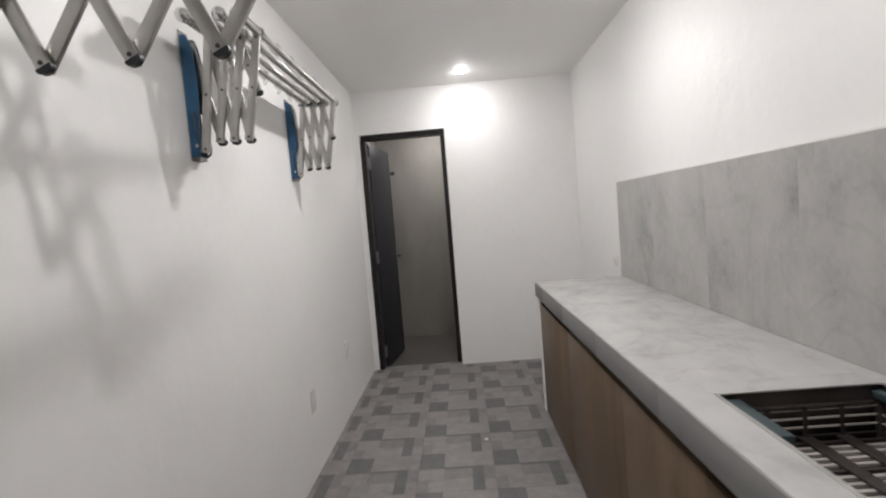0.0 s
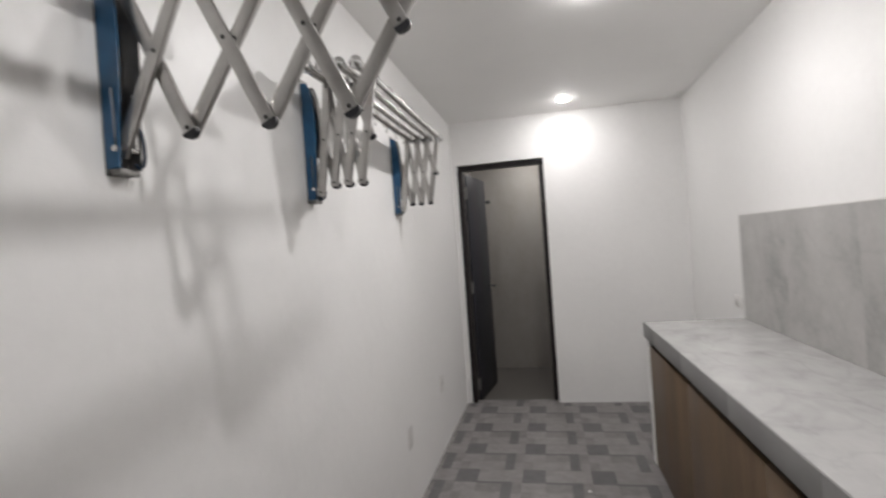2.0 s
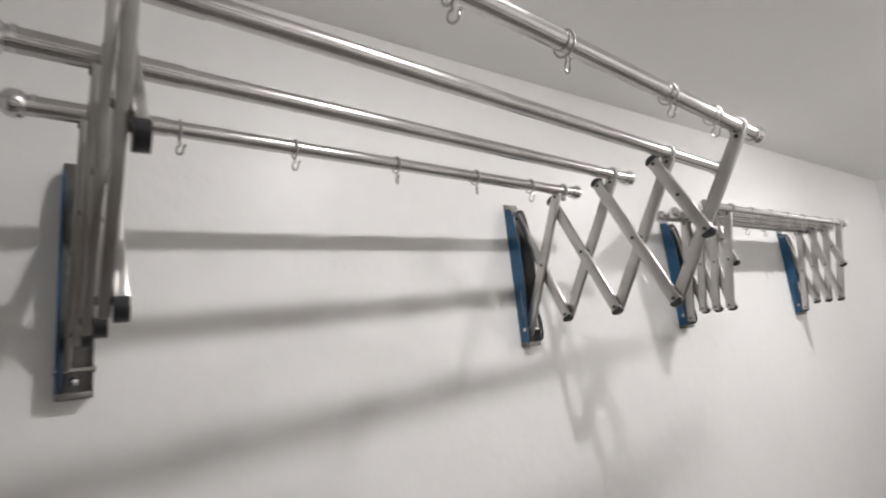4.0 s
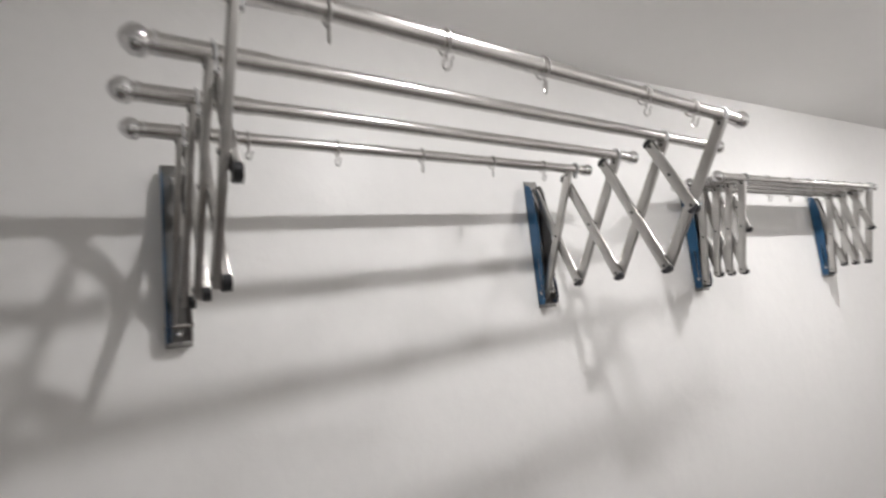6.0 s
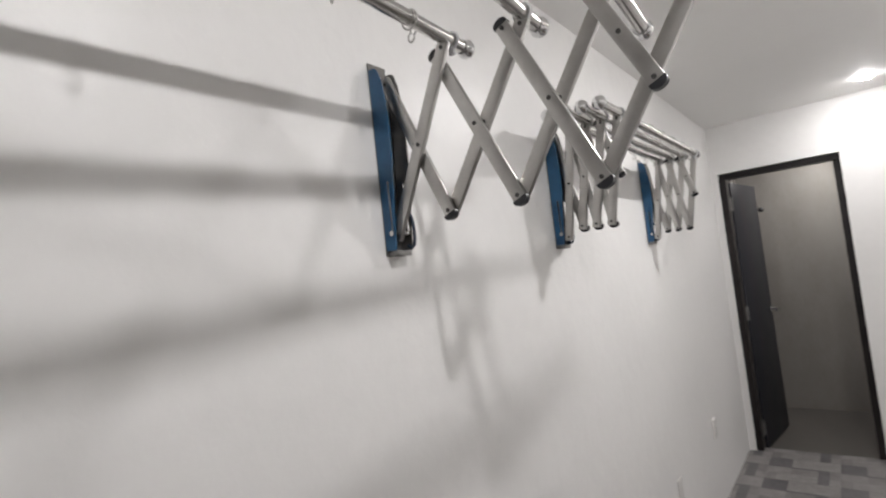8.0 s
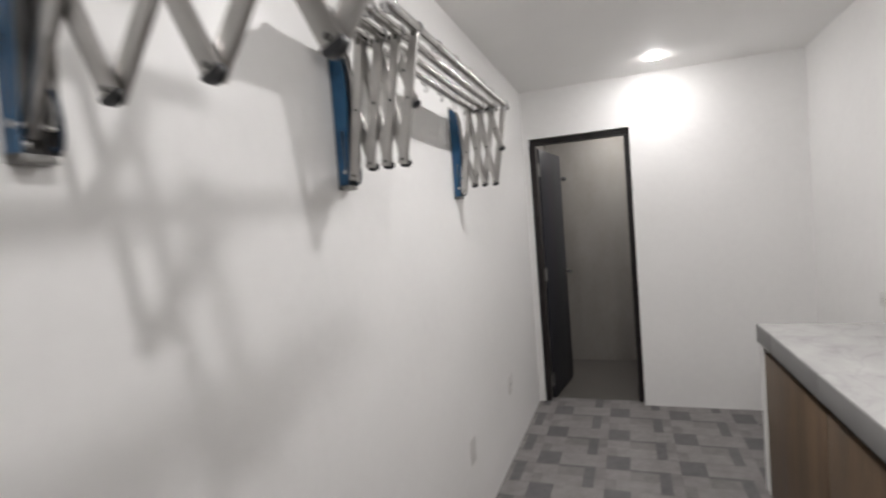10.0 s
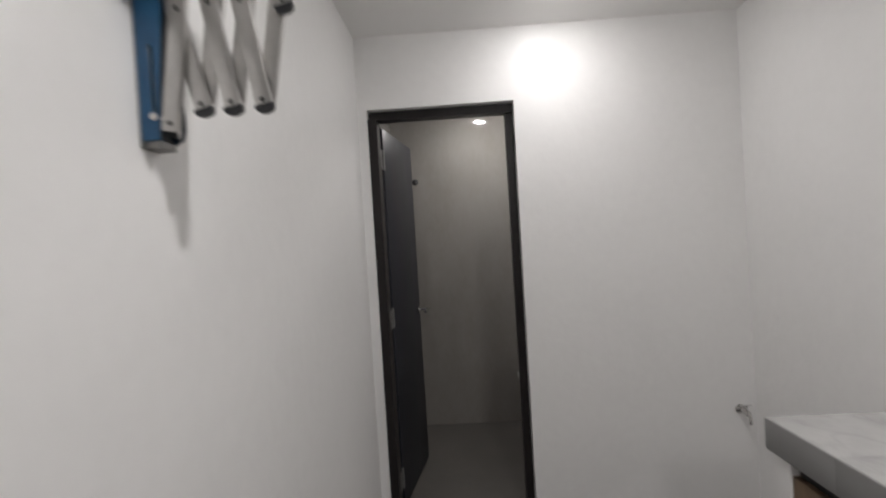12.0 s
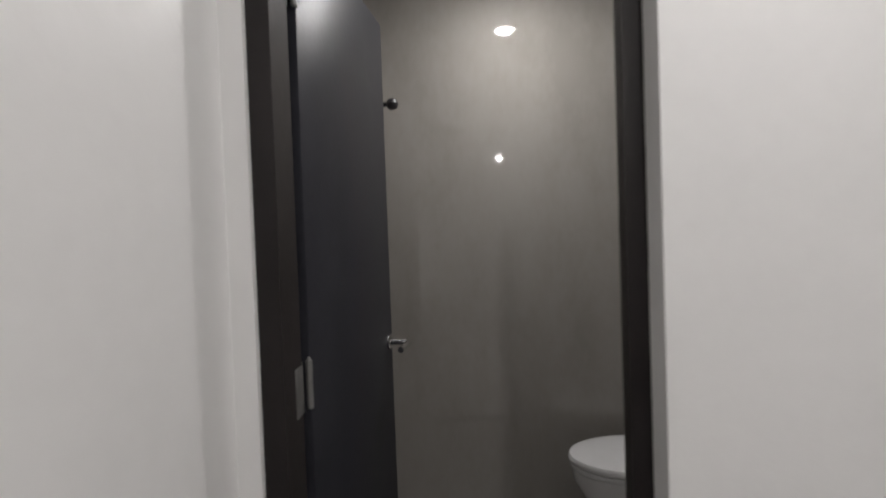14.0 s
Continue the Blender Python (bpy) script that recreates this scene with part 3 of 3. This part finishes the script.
# the rack folded back
rack = thing("clothes_rack", "folded stainless clothes rack with blue wall plates", "clothes rack", (0.0, 2.3, 1.8), "wall clothes racks")
BXS = [0.104, 0.156, 0.208, 0.260]
BZS = [1.995, 1.994, 1.993, 1.992]
for yp, y, side, lay in ((1.834, 1.828, 1, -1), (2.848, 2.840, 1, 1)):
    plate(rack, yp, side)
    scissor(rack, y, list(zip(BXS, BZS)), [0.092, 0.142, 0.192], [0.098, 0.146, 0.196], 1.972, 1.657, (0.236, 1.81), lay, lead=0.053)
for k, (x, z) in enumerate(zip(BXS, BZS)):
    rail(rack, x, z, 1.635 + 0.006 * k, 2.875 + 0.004 * k, 1.86, (1.83, 2.83))
for y in (2.06, 2.28, 2.446, 2.60, 2.74):
    hook(BXS[0], y, BZS[0], random.uniform(-1, 1))
for y in (1.98, 2.13, 2.28, 2.43, 2.58, 2.73):
    hook(BXS[3], y, BZS[3], random.uniform(-1, 1))


# ---------------------------------------------------------------- fittings
def socket(name, label, x, y, z, w, h, nrm, holes=True, deep=0.008, mat=None):
    ob = thing(name, label, "outlet", (x, y, z))
    s = nrm
    part("plate", box(min(x, x + s * deep), max(x, x + s * deep), y - w / 2, y + w / 2, z - h / 2, z + h / 2, 0.3 * deep), mat or M_PLASTIC, ob)
    if holes:
        for dy in (-w * 0.2, w * 0.2):
            part("insert", box(min(x + s * 0.0082, x + s * 0.0105), max(x + s * 0.0082, x + s * 0.0105), y + dy - 0.014, y + dy + 0.014, z - 0.02, z + 0.02, 0.001), M_PLASTIC, ob)
            for dz in (-0.006, 0.006):
                part("slot", box(min(x + s * 0.0106, x + s * 0.0112), max(x + s * 0.0106, x + s * 0.0112), y + dy - 0.006, y + dy + 0.006, z + dz - 0.001, z + dz + 0.001), M_BLACK, ob, "dark slot")


socket("wall_outlet", "small white plastic wall outlet low on the wall", 0.0, 3.635, 0.46, 0.075, 0.115, 1)
socket("blank_plate", "flat greyish white blank plate low on the wall", 0.0, 2.812, 0.40, 0.075, 0.115, 1, False, 0.003, M_BLANK)
socket("wall_outlet", "white plastic double outlet above the worktop", W, 3.63, 0.942, 0.118, 0.072, -1)

tap = thing("wall_tap", "small steel wall tap on the end wall", "tap", (1.84, YE, 0.48))
m = Matrix.Translation((1.84, YE, 0.482)) @ Matrix.Rotation(radians(90), 4, "X")
part("flange", lathe([(0.024, 0.0), (0.024, 0.004), (0.012, 0.008), (0.010, 0.009), (0.010, 0.055), (0.014, 0.056), (0.014, 0.075), (0.006, 0.076)], 20, m), M_STEEL, tap)
bm = bmesh.new()
add_tube(bm, [(1.84, YE - 0.062, 0.482), (1.842, YE - 0.074, 0.480), (1.843, YE - 0.086, 0.468), (1.844, YE - 0.089, 0.445), (1.844, YE - 0.089, 0.432)], 0.0085, 10)
part("spout", bm, M_STEEL, tap)
bm = rod((1.84, YE - 0.062, 0.49), (1.84, YE - 0.062, 0.516), 0.006, 10)
add_box(bm, 1.815, 1.865, YE - 0.067, YE - 0.057, 0.514, 0.522, 0.003)
part("handle", bm, M_CHROME, tap, "chrome lever handle")

crumb = new("paper_scrap", finish("paper_scrap", lathe([(0.006, 0.0003), (0.011, 0.003), (0.006, 0.006)], 7, Matrix.Translation((0.926, 3.08, 0))), M_PLASTIC))
tagged(crumb, "tiny white scrap lying on the tiles", "scrap")

# ---------------------------------------------------------------- bathroom
wc = thing("toilet", "white ceramic toilet with closed lid beside the wall", "toilet", (1.2, 5.77, BZ))


def bowl_ring(cx, cy, front, back, half, n=36):
    out = []
    for k in range(n):
        a = 2 * math.pi * k / n
        c, s = math.cos(a), math.sin(a)
        out.append((cx + (back if c > 0 else front) * c, cy + half * s))
    return out


def loft(sections):
    bm = bmesh.new()
    rings = [[bm.verts.new((x, y, z)) for x, y in ring] for ring, z in sections]
    n = len(rings[0])
    for a, b in zip(rings, rings[1:]):
        for k in range(n):
            bm.faces.new((a[k], a[(k + 1) % n], b[(k + 1) % n], b[k]))
    bm.faces.new(rings[0][::-1])
    bm.faces.new(rings[-1])
    return bm


cy = 5.765
part("bowl", loft([(bowl_ring(1.15, cy, 0.17, 0.2, 0.11), BZ), (bowl_ring(1.15, cy, 0.16, 0.2, 0.10), BZ + 0.12), (bowl_ring(1.13, cy, 0.22, 0.22, 0.145), BZ + 0.28),
                   (bowl_ring(1.12, cy, 0.262, 0.24, 0.175), BZ + 0.37), (bowl_ring(1.12, cy, 0.268, 0.24, 0.178), BZ + 0.418)]), M_CERAMIC, wc, "", 50)
part("seat", loft([(bowl_ring(1.12, cy, 0.270, 0.2, 0.182), BZ + 0.421), (bowl_ring(1.12, cy, 0.276, 0.2, 0.186), BZ + 0.429), (bowl_ring(1.12, cy, 0.274, 0.2, 0.184), BZ + 0.441)]), M_CERAMIC, wc, "white seat", 50)
part("lid", loft([(bowl_ring(1.12, cy, 0.274, 0.2, 0.184), BZ + 0.445), (bowl_ring(1.12, cy, 0.280, 0.2, 0.188), BZ + 0.455), (bowl_ring(1.12, cy, 0.274, 0.2, 0.182), BZ + 0.471), (bowl_ring(1.12, cy, 0.22, 0.16, 0.14), BZ + 0.479)]), M_CERAMIC, wc, "white closed lid", 50)
part("tank", box(1.325, BX1 - 0.004, cy - 0.19, cy + 0.19, BZ + 0.40, BZ + 0.74, 0.02), M_CERAMIC, wc)
part("tank_lid", box(1.315, BX1 - 0.003, cy - 0.2, cy + 0.2, BZ + 0.742, BZ + 0.775, 0.01), M_CERAMIC, wc)

hk = thing("wall_hook", "small dark knob hook on the bathroom wall", "hook", (BX0, 5.74, 1.85))
part("base", lathe([(0.022, 0), (0.022, 0.005), (0.009, 0.008), (0.009, 0.19)], 16, Matrix.Translation((BX0, 5.74, 1.85)) @ Matrix.Rotation(radians(90), 4, "Y")), M_BLACK, hk)
part("knob", lathe([(0.009, -0.022), (0.02, -0.015), (0.025, 0.0), (0.02, 0.015), (0.009, 0.022)], 18, Matrix.Translation((BX0 + 0.2, 5.74, 1.85))), M_BLACK, hk, "dark round knob")

# ---------------------------------------------------------------- floor tiles
TS = 0.402
TX0, TY0 = 0.147, 4.14


def tile_rects():
    """Printed patches of one tile: x, y from its upper left corner, downwards, and a tone."""
    return [(0, .135, 0, .172, 2), (.135, 1, 0, .158, 0), (.135, .285, .158, .182, 2), (.285, .345, .158, 1, 2), (.345, 1, .158, .30, 1), (.345, 1, .30, 1, 0),
            (0, .135, .172, .285, 0), (.135, .285, .182, .285, 1), (0, .06, .285, 1, 1), (.06, .285, .285, 1, 0)]


tile_cache = {}


def floor_tile(cx0, cx1, cy0, cy1):
    """Tile mesh clipped to the given window of its own square."""
    key = tuple(round(v, 4) for v in (cx0, cx1, cy0, cy1))
    if key in tile_cache:
        return tile_cache[key]
    bm = bmesh.new()
    for x0, x1, y0, y1, tone in tile_rects():
        x1, y1 = min(x1, TS), min(y1, TS)
        x0, x1, y0, y1 = max(x0, cx0), min(x1, cx1), max(y0, cy0), min(y1, cy1)
        if x1 - x0 < 1e-4 or y1 - y0 < 1e-4:
            continue
        f = bm.faces.new([bm.verts.new(p) for p in ((x0, -y1, 0), (x1, -y1, 0), (x1, -y0, 0), (x0, -y0, 0))])
        f.material_index = tone
    c = [(cx0, -cy1), (cx1, -cy1), (cx1, -cy0), (cx0, -cy0)]
    for k in range(4):
        a, b = c[k], c[(k + 1) % 4]
        f = bm.faces.new([bm.verts.new(p) for p in ((a[0], a[1], -0.004), (b[0], b[1], -0.004), (b[0], b[1], 0), (a[0], a[1], 0))])
        f.material_index = 1
    me = bpy.data.meshes.new("tile")
    bm.to_mesh(me)
    bm.free()
    for m in M_VINYL:
        me.materials.append(m)
    tile_cache[key] = me
    return me


g = 0.0005
for i in range(-1, 6):
    for j in range(-2, 17):
        x, y = TX0 + i * TS, TY0 - j * TS
        cx0, cx1 = max(g, 0.0 - x), min(TS - g, W - x)
        ylim = YE + 0.0
        cy0, cy1 = max(g, y - ylim), min(TS - g, y - YS)
        if cx1 - cx0 > 0.01 and cy1 - cy0 > 0.01:
            ob = new("tile", floor_tile(cx0, cx1, cy0, cy1))
            ob.location = (x, y, 0)
            ob.parent = floor
        ylim = YE + 0.088
        dx0, dx1 = max(g, DX0 - x), min(TS - g, DX1 - x)
        cy0, cy1 = max(g, y - ylim), min(TS - g, y - YE)
        if dx1 - dx0 > 0.01 and cy1 - cy0 > 0.004:
            ob = new("tile", floor_tile(dx0, dx1, cy0, cy1))
            ob.location = (x, y, 0)
            ob.parent = floor
